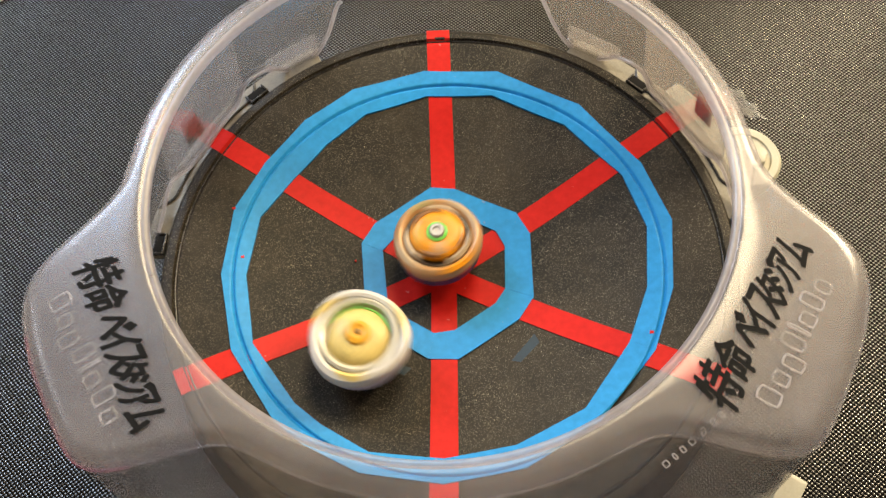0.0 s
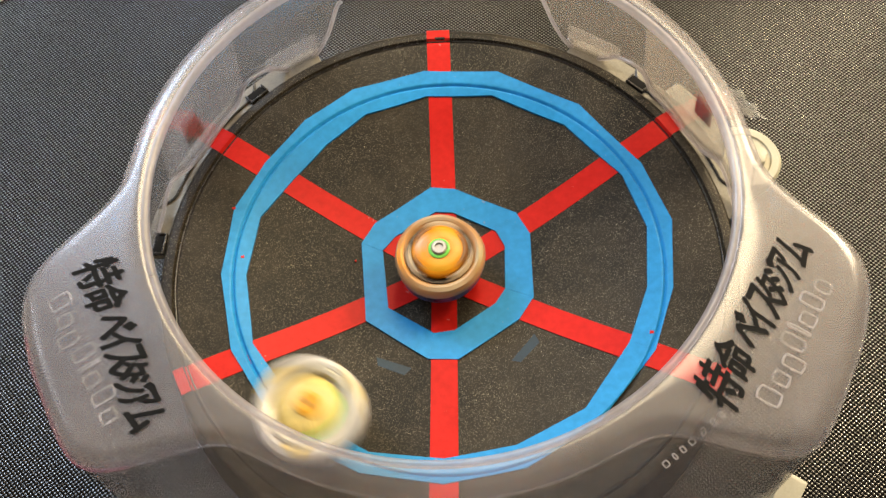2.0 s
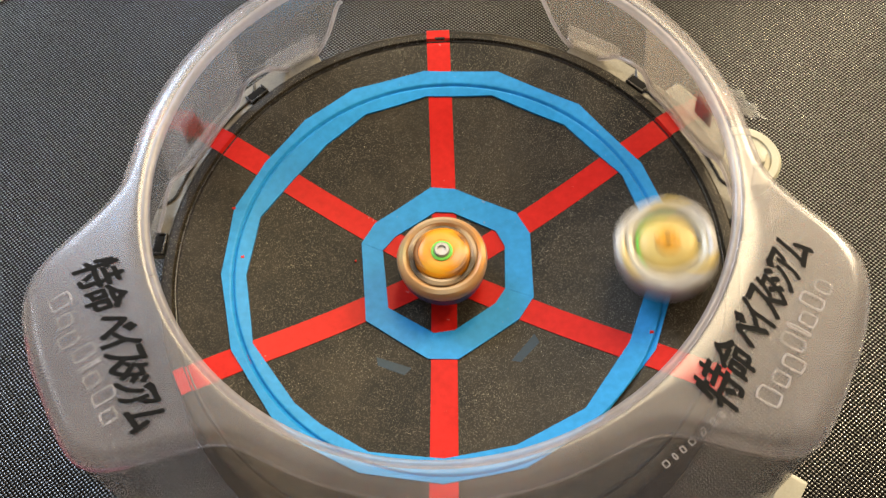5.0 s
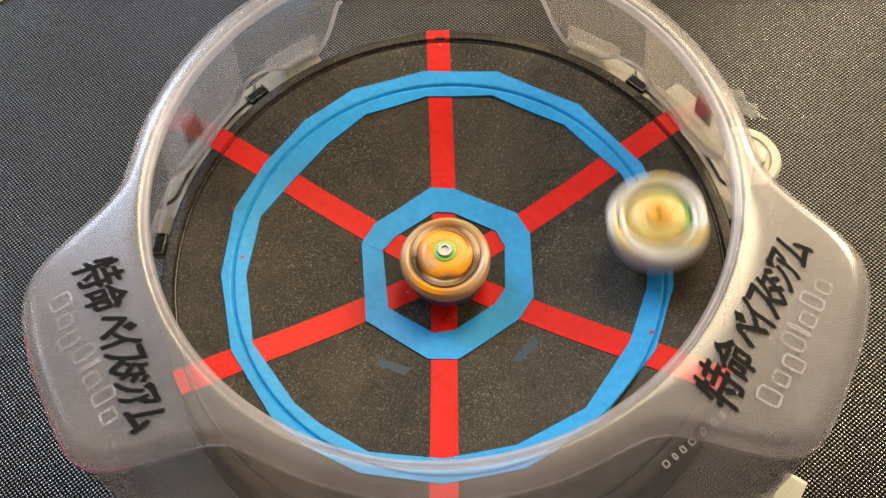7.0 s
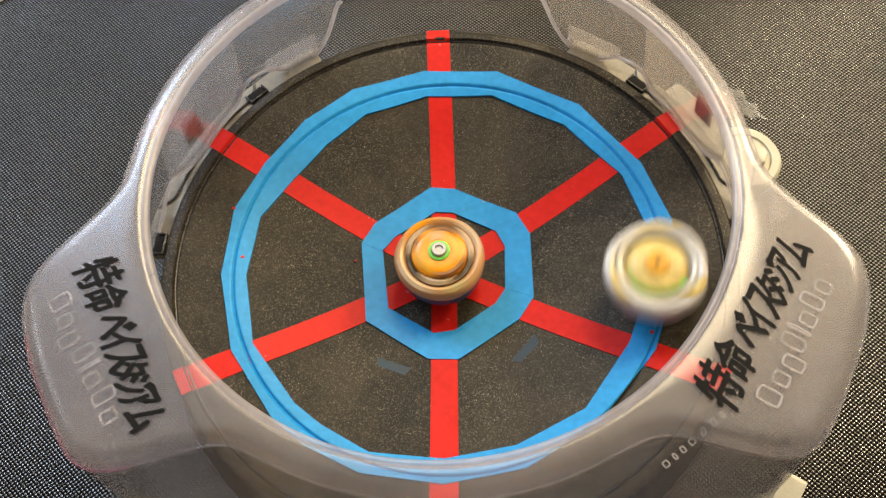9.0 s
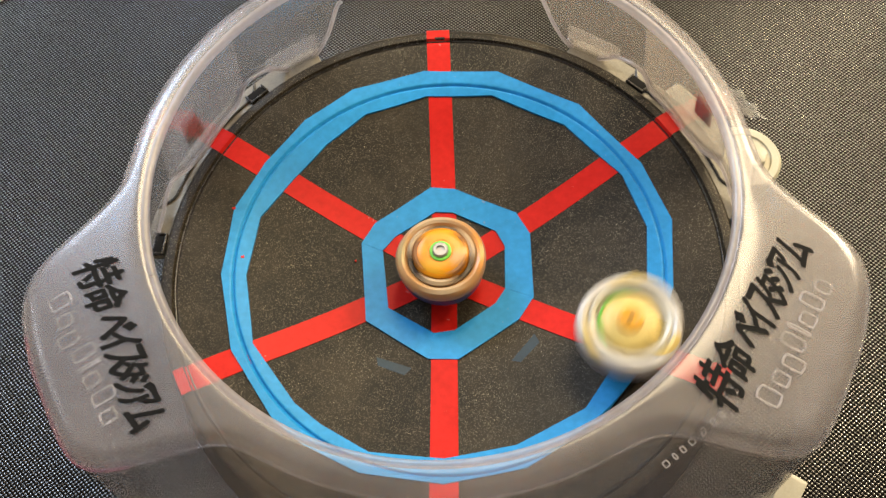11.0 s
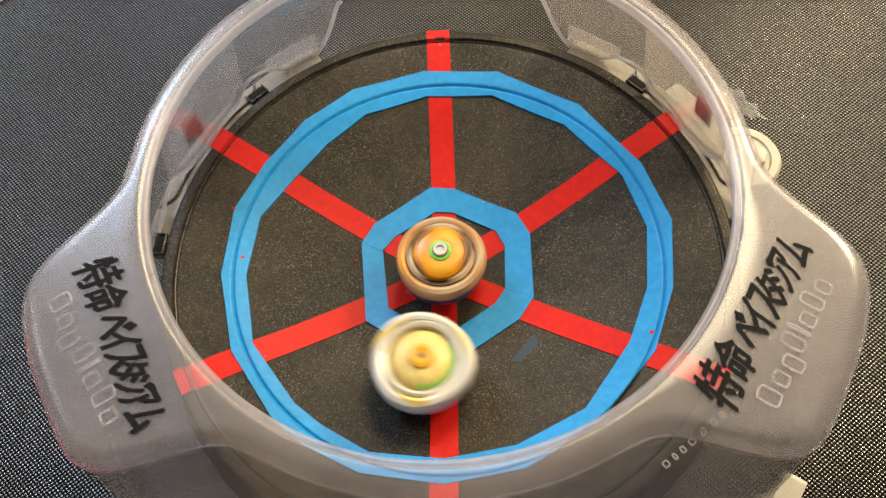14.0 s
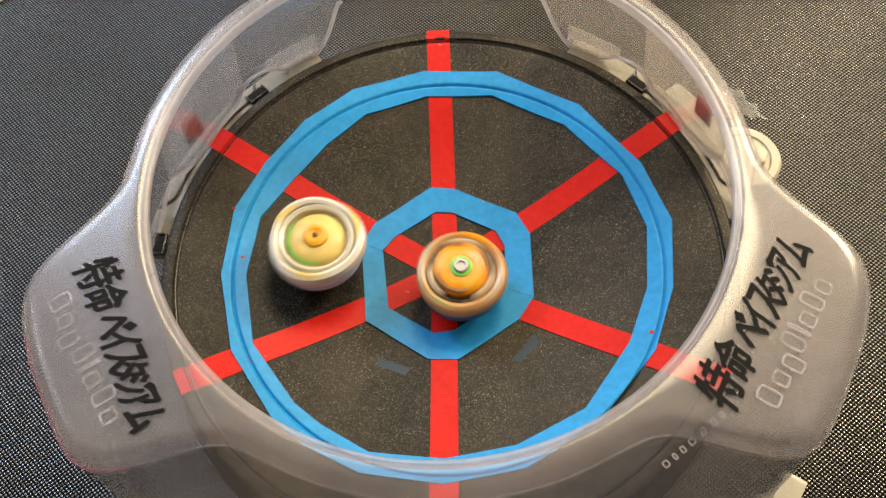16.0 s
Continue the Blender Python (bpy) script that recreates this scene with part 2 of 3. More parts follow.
def surface_z(r):
    """The same with the ring groove and the rim's step, for what is stuck on it."""
    z = bowl_z(r)
    d = (r - 0.1135) / 0.0007
    z -= 0.0014 * math.exp(-d * d)
    d = (r - RIM + 0.001) / 0.0008
    return z - 0.0008 * math.exp(-d * d)


base = tagged(new("toy_arena"), "round black plastic bowl arena with red and blue tape", "toy arena")
prof = [(0.0002, surface_z(0))] + [(r / 1000, surface_z(r / 1000)) for r in range(6, 108, 6)]
prof += [(0.108 + 0.0005 * i, surface_z(0.108 + 0.0005 * i)) for i in range(24)]
prof += [(r / 1000, surface_z(r / 1000)) for r in (122, 126, 130, 134, 138)]
prof += [(0.140 + 0.0004 * i, surface_z(0.140 + 0.0004 * i)) for i in range(14)]
prof += [(0.1465, ZG + 0.0073), (0.1482, ZG + 0.0071), (0.1495, ZG + 0.0062), (0.1502, ZG + 0.0045), (0.153, ZG - 0.015), (0.158, 0.001), (0.15, 0.0004), (0.02, 0.0004)]
part("bowl", turned(prof, 180), M_BOWL, base, "worn black plastic bowl with fine scratches")


def strip(inner, outer, width_lift):
    """Tape laid on the bowl between two edges, each a pair of points; follows the surface."""
    bm = bmesh.new()
    (a, b), (c, d), lift = inner, outer, width_lift
    n = max(2, int((Vector(b) - Vector(a)).length / 0.0012))
    k = 34 if Vector(c).length > 0.1 else 12
    grid = []
    for i in range(n + 1):
        row = []
        p, q = Vector(a).lerp(Vector(b), i / n), Vector(c).lerp(Vector(d), i / n)
        for j in range(k + 1):
            v = p.lerp(q, j / k)
            row.append((v.x, v.y, surface_z(v.length)))
        grid.append(row)
    top = [[bm.verts.new((x, y, z + lift)) for x, y, z in row] for row in grid]
    low = [[bm.verts.new((x, y, z + 0.00004)) for x, y, z in row] for row in grid]
    for i in range(n):
        for j in range(k):
            bm.faces.new((top[i][j], top[i + 1][j], top[i + 1][j + 1], top[i][j + 1]))
    rim = [(i, 0) for i in range(n + 1)] + [(n, j) for j in range(1, k + 1)] + [(i, k) for i in range(n - 1, -1, -1)] + [(0, j) for j in range(k - 1, 0, -1)]
    for (i, j), (i2, j2) in zip(rim, rim[1:] + rim[:1]):
        bm.faces.new((low[i][j], low[i2][j2], top[i2][j2], top[i][j]))
    bmesh.ops.delete(bm, geom=[v for v in bm.verts if not v.link_faces], context="VERTS")
    return bm


# six red spokes: heading, sideways offset (mm), reach (mm)
for n_th, (heading, off, reach) in enumerate(((90.8, 1.1, 149.5), (31.1, 1.1, 152), (149.2, 0.1, 152), (207.0, -0.5, 149), (332.2, -2.5, 152), (269.7, -2.2, 153))):
    a = radians(heading)
    u, s = Vector((math.cos(a), math.sin(a))), Vector((-math.sin(a), math.cos(a)))
    o, h = s * off / 1000, s * 0.0068
    p0, p1 = -u * 0.007 + o, u * reach / 1000 + o
    part("red_tape", strip((p0 - h, p1 - h), (p0 + h, p1 + h), 0.00025 + 0.00007 * n_th), M_RED, base, "red tape spoke")


def polar(r, deg):
    return Vector((r * math.cos(radians(deg)), r * math.sin(radians(deg)))) / 1000


def tape_ring(corners):
    """Straight tape pieces round the bowl; corners: heading, outer and inner radius in mm."""
    for i, (t, ro, ri) in enumerate(corners):
        t2, ro2, ri2 = corners[(i + 1) % len(corners)]
        a, b, c, d = polar(ri, t), polar(ri2, t2), polar(ro, t), polar(ro2, t2)
        part("blue_tape", strip((a, b), (c, d), 0.00105 + 0.0001 * (i % 2)), M_BLUE, base, "blue tape piece" if i == 0 else "")


tape_ring([(95.6, 123.5, 107.8), (75.4, 124.5, 109.5), (50.8, 122.5, 108), (26.7, 121, 109), (8.7, 121.5, 108.5), (-10, 117.5, 105), (-27.6, 116, 103),
           (-51, 114.5, 105), (-72, 116, 103.7), (-91.5, 117, 104.5), (-111, 119, 108), (-126, 120, 107), (-135, 120.5, 107.5), (-156, 120, 109),
           (-177, 119.5, 107), (-196, 121, 106.5), (-212, 119.5, 101.5), (-228.2, 121.5, 102.5), (-244.3, 123.5, 106.5)])
tape_ring([(100, 52.4, 37.1), (85, 50.5, 36), (41, 51.2, 35.7), (24, 50, 34.5), (-21, 48.7, 32.8), (-39, 47.8, 32), (-84.5, 51.7, 34.8),
           (-102, 52, 37.1), (-146.5, 52.4, 38.5), (-200, 50.5, 38.1), (-216.5, 50, 36.2)])


# torn bits of red tape by the ring
for deg, r, wide in ((163.5, 120.5, 1.6), (177, 109, 1.6), (172, 50.5, 0.9), (-24, 110.5, 2.0)):
    a, b = polar(r, deg), polar(r + wide, deg + 0.5)
    c, d = polar(r - 0.3, deg + wide / r * 50), polar(r + wide * 0.7, deg + wide / r * 60)
    part("tape_bit", strip((a, b), (c, d), 0.0014), M_RED, base, "torn red tape bit")


# ---- the clear cover ----
LIP = ZG + 0.0905
EAR = [(0, 139.5), (28, 139.5), (33, 140.5), (35.5, 143), (38.5, 149), (41.5, 160), (45, 176), (47.5, 184), (50, 186.5), (54, 186), (58, 185), (64.5, 185),
       (70.5, 184), (72.8, 182.5), (74.6, 180.5), (77.7, 172), (80, 162.5), (82, 155.5), (83.4, 150.5), (87, 142.5), (90, 139.6), (95, 138.5), (180, 138.5)]
FOOT = [(0, 156), (25, 160), (36, 168), (41, 184), (46, 195), (54, 197), (60, 197), (68, 197), (74, 190), (80, 174), (86, 156), (92, 154), (180, 154)]
HEM = [(0, 0.5), (82, 0.5), (85, 15), (88, 42), (95, 40), (100, 43), (103.5, 50), (106.5, 52), (109, 47), (111.5, 43.5), (129, 43.5), (130.5, 47), (132, 55), (134.5, 57.5),
       (139, 54), (141.5, 46), (144, 39), (147.5, 36.5), (150.4, 39.5), (152.7, 47), (155, 61), (157.5, 84), (180, 84)]
TONGUE = [(0, 0), (109, 0), (112, 2.5), (117.5, 4.5), (124, 2.5), (130, 1), (132, 0), (180, 0)]


def smooth_between(x, pairs, span):
    return sum(between(x + span * k / 4, pairs) for k in range(-4, 5)) / 9


def section(t):
    """Radius and height of the cover's outer face at heading t, from the lip outwards: the top, then the wall."""
    phi = abs((t + 90 + 180) % 360 - 180)
    ear, foot, hem = smooth_between(phi, EAR, 1.6) / 1000, smooth_between(phi, FOOT, 3) / 1000, smooth_between(phi, HEM, 0.9) / 1000
    out = max(0.0, ear - 0.1385)
    rf = 0.0075 + min(out, 0.025) * 0.1
    z0 = LIP + 0.0005 - out * 0.05
    top = [(0.1276, LIP - 0.0006), (0.1288, LIP + 0.0001)]
    top += [(0.1300 + (ear - rf - 0.1300) * k / 5, LIP + 0.0005 - out * 0.05 * k / 5) for k in range(6)]
    top += [(ear - rf + rf * math.sin(radians(b)), z0 - rf + rf * math.cos(radians(b))) for b in (12, 24, 36, 48, 60, 72, 84)]
    wall = [top[-1]]
    r0, zt = top[-1]
    end = foot if phi < 86 else r0 + 0.001 + (zt - hem) * 0.2 - smooth_between(phi, TONGUE, 1) / 1000
    for k in (0.06, 0.2, 0.4, 0.6, 0.8, 1.0):
        wall.append((r0 + (end - r0) * k ** (1.1 if phi < 86 else 1.0), zt + (hem - zt) * k))
    return top, wall


def shell(which, a0, a1, steps):
    """A stretch of the cover: its top (0) or its wall (1)."""
    bm = bmesh.new()
    rows = []
    for i in range(steps + 1):
        t = a0 + (a1 - a0) * i / steps
        a = radians(t)
        rows.append([bm.verts.new((r * math.cos(a), r * math.sin(a), z)) for r, z in section(t)[which]])
    for p, q in zip(rows, rows[1:]):
        for j in range(len(p) - 1):
            bm.faces.new((p[j], q[j], q[j + 1], p[j + 1]))
    bmesh.ops.remove_doubles(bm, verts=bm.verts, dist=1e-6)
    return bm


def tube(points, radius, sides=8):
    """A round bead along a line of points."""
    bm = bmesh.new()
    rings = []
    for i, p in enumerate(points):
        d = (Vector(points[min(i + 1, len(points) - 1)]) - Vector(points[max(i - 1, 0)])).normalized()
        u = d.orthogonal().normalized() if abs(d.z) > 0.95 else d.cross(Vector((0, 0, 1))).normalized()
        v = d.cross(u)
        rings.append([bm.verts.new(Vector(p) + radius * (u * math.cos(2 * math.pi * k / sides) + v * math.sin(2 * math.pi * k / sides))) for k in range(sides)])
    for p, q in zip(rings, rings[1:]):
        for k in range(sides):
            bm.faces.new((p[k], p[(k + 1) % sides], q[(k + 1) % sides], q[k]))
    bm.faces.new(rings[0][::-1])
    bm.faces.new(rings[-1])
    return bm


cover = tagged(new("clear_cover"), "hazy clear plastic cover with round opening and two lobes", "toy arena cover")
for name, which, a0, a1, steps, material in (("top_panel", 0, 0, 360, 480, M_CLEAR), ("skirt", 1, -182, 2, 260, M_SKIRT), ("back_flap", 1, 2, 69, 120, M_FLAP), ("back_flap", 1, 111, 178, 120, M_FLAP)):
    sheet = part(name, shell(which, a0, a1, steps), material, cover, smooth=75)
    thick = sheet.modifiers.new("thickness", "SOLIDIFY")
    thick.thickness, thick.offset = 0.0014, 0
for a0, a1 in ((3, 68.5), (111.5, 177)):
    hem_line = []
    for i in range(141):
        t = a0 + (a1 - a0) * i / 140
        r, z = section(t)[1][-1]
        hem_line.append((r * math.cos(radians(t)), r * math.sin(radians(t)), z))
    part("flap_edge", tube(hem_line, 0.0011), M_LIP, cover, "thick milky flap edge")
cover.location.x = -0.0008
lip = turned([(0.1265, LIP - 0.0046), (0.1256, LIP - 0.0034), (0.1254, LIP - 0.0008), (0.1261, LIP + 0.0003), (0.1272, LIP + 0.0006), (0.1283, LIP + 0.0002),
              (0.1288, LIP - 0.0008), (0.1278, LIP - 0.0013), (0.1277, LIP - 0.0044)], 200, True)
part("rolled_lip", lip, M_LIP, cover, "bright milky lip round the opening", 80)


def wall_point(t, z, off):
    """A place on the cover's wall at heading t and height z, off metres outside it."""
    wall = section(t)[1]
    r = between(-z, [(-h, q) for q, h in wall]) + off
    return Vector((r * math.cos(radians(t)), r * math.sin(radians(t)), z))


def pocket_tab(a0, a1, z0, z1):
    """A frosted plate with rounded corners behind the wall, with a thick edge."""
    n, m = 40, 8
    bm = bmesh.new()
    grid = []
    for i in range(n + 1):
        f = i / n
        e = min(f, 1 - f) * abs(a1 - a0) * 2.7
        cut = 9 - math.sqrt(max(0, 81 - max(0, 9 - e) ** 2))
        t = a0 + (a1 - a0) * f
        lo, hi = max(z0 + cut / 1000, section(t)[1][-1][1] + 0.0005), z1
        grid.append([wall_point(t, lo + (hi - lo) * j / m, 0.0016) for j in range(m + 1)])
    vs = [[bm.verts.new(p) for p in row] for row in grid]
    for i in range(n):
        for j in range(m):
            bm.faces.new((vs[i][j], vs[i + 1][j], vs[i + 1][j + 1], vs[i][j + 1]))
    tab = part("pocket_tab", bm, M_TAB, cover, "frosted pocket tab", 80)
    thick = tab.modifiers.new("thickness", "SOLIDIFY")
    thick.thickness, thick.offset = 0.0012, 0
    edge = [r[0] for r in grid]
    part("tab_edge", tube(edge, 0.0009, 6), M_LIP, tab, "bright milky tab edge")


pocket_tab(137.5, 163, 0.0435, 0.106)
pocket_tab(42.5, 17, 0.0435, 0.106)
pocket_tab(118.5, 131, 0.036, 0.060)
pocket_tab(61.5, 49, 0.036, 0.060)
# pink reflection on the left lobe's edge, put in as a coloured bead
glint = []
for i in range(60):
    t = -158 + 24 * i / 59
    r, z = section(t)[0][-1]
    glint.append(((r + 0.0004) * math.cos(radians(t)), (r + 0.0004) * math.sin(radians(t)), z))
part("pink_reflection_edge", tube(glint, 0.0007, 6), M_PINK, cover, "pink reflection along the plastic edge")
# thin glossy ring added to draw the highlight line on the bowl's rim
bead = turned([(0.1421 + 0.0004 * math.cos(radians(45 * k)), ZG + 0.0059 + 0.0004 * math.sin(radians(45 * k))) for k in range(8)], 200, True)
part("rim_highlight_bead", bead, M_BLACK, base, "glossy black bead added for the rim's highlight line")


def ear_height(x, y):
    """Height of the cover's top at a place on a lobe."""
    r, t = math.hypot(x, y), math.degrees(math.atan2(y, x))
    if r < 0.130:
        return LIP + 0.0012
    return between(r, section(t)[0])


# along the line (share), then length along and across it in mm
GLYPHS = (("特", 0.0, 14.5, 19.5), ("命", 0.19, 12.5, 18), ("ベ", 0.377, 11, 15.5), ("イ", 0.494, 9, 16), ("ス", 0.60, 9, 15.5), ("タ", 0.70, 8.5, 15), ("ジ", 0.80, 9, 14.5),
          ("ア", 0.895, 8.5, 15), ("ム", 1.0, 9.5, 15.5))


def lettering(start, end):
    """Brush-like writing, sign by sign, along the line from start to end on a lobe."""
    a, b = Vector(start), Vector(end)
    u = (b - a).normalized()
    side = Vector((-u.y, u.x))
    bm = bmesh.new()
    for sign, share, along, across in GLYPHS:
        curve = bpy.data.curves.new("sign", "FONT")
        curve.body, curve.size, curve.shear = sign, 1, 0.2
        tmp = new("sign", curve)
        bpy.context.view_layer.update()
        me = bpy.data.meshes.new_from_object(tmp.evaluated_get(bpy.context.evaluated_depsgraph_get()))
        bpy.data.objects.remove(tmp)
        xs, ys = [v.co.x for v in me.vertices], [v.co.y for v in me.vertices]
        x0, x1, y0, y1 = min(xs), max(xs), min(ys), max(ys)
        c = a.lerp(b, share)
        # a few shifted layers make the strokes as thick as a brush's
        for n_th, (dx, dy) in enumerate(((0, 0), (0.45, 0), (-0.45, 0), (0, 0.4), (0, -0.4), (0.4, 0.4), (-0.4, -0.4))):
            before = len(bm.verts)
            bm.from_mesh(me)
            bm.verts.ensure_lookup_table()
            for v in bm.verts[before:]:
                gx = ((v.co.x - x0) / (x1 - x0) - 0.5) * (along - 0.9) + dx
                gy = ((v.co.y - y0) / (y1 - y0) - 0.5) * (across - 0.8) + dy
                p = c + (u * gx + side * (gy + 0.12 * gx)) / 1000
                v.co = (p.x, p.y, ear_height(p.x, p.y) + 0.0011 + 0.00006 * n_th)
    bmesh.ops.triangulate(bm, faces=bm.faces[:])
    return part("lettering", bm, M_INK, cover, "black brush-style lettering")


lettering((0.1047, -0.1000), (0.1430, -0.0449))
lettering((-0.1399, -0.0465), (-0.1117, -0.1069))


def relief(start, end, bars):
    """Raised letter-sized bars in the clear plastic; bars: width, height and drop in mm."""
    a, b = Vector(start), Vector(end)
    u = (b - a).normalized()
    side = Vector((-u.y, u.x))
    total, x = sum(w + 0.9 for w, h, d in bars), 0.0
    for w, h, d in bars:
        c = a + u * ((x + w / 2) / total * (b - a).length) + side * (h / 2 - d) / 1000
        x += w + 0.9
        loop = []
        for q in range(25):
            b2 = 2 * math.pi * q / 24
            cx, cy = math.cos(b2), math.sin(b2)
            m = max(abs(cx), abs(cy)) ** 0.7
            p = c + u * (cx / m * (w / 2000 - 0.0004)) + side * (cy / m * (h / 2000 - 0.0004))
            loop.append((p.x, p.y, ear_height(p.x, p.y) + 0.0015))
        part("relief_bar", tube(loop, 0.00052 if h > 4 else 0.0003, 6), M_EMBOSS, cover, "raised clear bar")


WORD_BARS = [(6.6, 9.6, 0), (5.8, 7, 0), (5.8, 9, 2.8), (5.8, 10, 0), (2.0, 10, 0), (5.8, 7, 0), (5.8, 10, 0), (5.8, 7, 0)]
relief((0.1245, -0.1105), (0.1570, -0.0590), WORD_BARS)
relief((-0.1600, -0.0575), (-0.1262, -0.1125), WORD_BARS)
relief((0.082, -0.130), (0.107, -0.111), [(3, 3, 0), (2, 3, 0), (2.4, 3, 0), (3, 3, 0), (2, 3, 0), (2.6, 3, 0), (2, 3, 0)])


# ---- small fittings of the base, and what lies beside it ----
def slot(deg):
    """A slot with a raised lip in the base's flange; a solid black block paints its shade."""
    m = Matrix.Rotation(radians(deg), 4, "Z") @ Matrix.Translation((0.1540, 0, ZG + 0.0062))
    part("slot", box(0.0052, 0.010, 0.0012, m, 0.0005), M_INK, base, "black block for a slot's shade")
    for dx, dy, sx, sy in ((-0.0033, 0, 0.0012, 0.0125), (0, 0.0058, 0.0055, 0.0012), (0, -0.0058, 0.0055, 0.0012)):
        part("slot_lip", box(sx, sy, 0.0028, m @ Matrix.Translation((dx, dy, 0)), 0.0005), M_BLACK, base)


for a0, a1 in ((3, 61), (119, 177)):
    rim_plate = sector(0.1500, 0.1615, a0, a1, 40)
    part("flange", prism(rim_plate, ZG - 0.006, ZG + 0.0052, 0.001), M_FLANGE, base, "dusty black flange with lamp sheen in its colour")
for deg in (135.5, 43.5, 176, 4):
    slot(deg)


def sticker(deg, z, wide, high, material, label):
    """A thin sticker that follows the cover's wall."""
    bm = bmesh.new()
    half = math.degrees(wide / 2 / 0.152)
    g = [[bm.verts.new(wall_point(deg - half + half * 2 * i / 6, z - high / 2 + high * j / 3, 0.0036)) for j in range(4)] for i in range(7)]
    for i in range(6):
        for j in range(3):
            bm.faces.new((g[i][j], g[i + 1][j], g[i + 1][j + 1], g[i][j + 1]))
    bmesh.ops.solidify(bm, geom=bm.faces[:], thickness=0.0002)
    part("sticker", bm, material, cover, label)


sticker(153.5, 0.069, 0.012, 0.021, M_STICK, "dark red sticker")
sticker(151.2, 0.0575, 0.006, 0.009, M_INK, "black sticker")
sticker(24.7, 0.0745, 0.013, 0.022, M_STICK, "dark red sticker")
for a0, a1 in ((134, 168), (46, 12)):
    line = []
    for i in range(41):
        f = i / 40
        t = a0 + (a1 - a0) * f
        flare = max(0.0, abs(f - 0.5) - 0.40) / 0.1
        r = 0.1536 + 0.0075 * flare ** 1.6
        line.append((r * math.cos(radians(t)), r * math.sin(radians(t)), ZG + 0.0056))
    part("pocket_rim", tube(line, 0.0008, 8), M_BLACK, base, "glossy black pocket rim")

bracket = tagged(new("plastic_bracket"), "pale beige plastic bracket beside the arena", "bracket")
part("arm", prism(sector(0.1640, 0.179, 14, 40), 0.0005, 0.030, 0.002), M_BEIGE, bracket)
disc = turned([(0.0002, 0.0005), (0.0215, 0.0005), (0.0218, 0.012), (0.0205, 0.0135), (0.016, 0.0137), (0.0155, 0.0125), (0.0002, 0.0125)], 48)
disc.transform(Matrix.Translation((0.1735, 0.0715, 0)))
part("round_end", disc, M_BEIGE, bracket)
nut = prism([(0.0085 * math.cos(radians(60 * k + 10)), 0.0085 * math.sin(radians(60 * k + 10))) for k in range(6)], 0, 0.006, 0.0012)
nut.transform(Matrix.Translation((0.178, 0.071, 0.0122)))
part("hexagonal_knob", nut, M_BEIGE, bracket)
foot_piece = tagged(part("plastic_plate", prism(sector(0.1975, 0.2085, -43, -33), 0.0005, 0.008, 0.002), M_BEIGE), "pale beige plastic plate lying under the cover", "plastic plate")


def film_scrap():
    """A crumpled bit of clear film."""
    bm = bmesh.new()
    rng = random.Random(4)
    g = [[bm.verts.new((0.181 + 0.017 * i / 9 - 0.0036 * j + rng.uniform(-1, 1) * 0.0012, 0.128 - 0.026 * i / 9 + 0.0012 * j + rng.uniform(-1, 1) * 0.0012, 0.0022 + rng.uniform(0, 0.004))) for j in range(5)] for i in range(10)]
    for i in range(9):
        for j in range(4):
            bm.faces.new((g[i][j], g[i + 1][j], g[i + 1][j + 1], g[i][j + 1]))
    return bm


tagged(part("film_scrap", film_scrap(), M_EMBOSS, smooth=15), "crumpled scrap of clear plastic film on the mat", "plastic film")
cord_line = []
for i in range(60):
    f = i / 59
    wob = 0.0007 * math.sin(f * 70)
    cord_line.append((-0.336 + 0.044 * f + wob, 0.201 + 0.050 * f - wob, 0.0022 + 0.0003 * math.sin(f * 70)))
tagged(part("twisted_cord", tube(cord_line, 0.0019, 8), M_WHITE), "pale twisted cord lying on the woven mat", "cord")
for deg, r in ((-118, 62), (-50, 62)):
    a, b = polar(r, deg - 9), polar(r - 3, deg + 9)
    c, d = polar(r + 3.5, deg - 6), polar(r + 2, deg + 7)
    part("tape_trace", strip((a, b), (c, d), 0.0002), M_STAIN, base, "faint blue tape residue")


# ---- the two spinning tops (axis up, tip at the origin) ----
def lobes(count, amount):
    return lambda a: 1 + amount * math.cos(count * a)


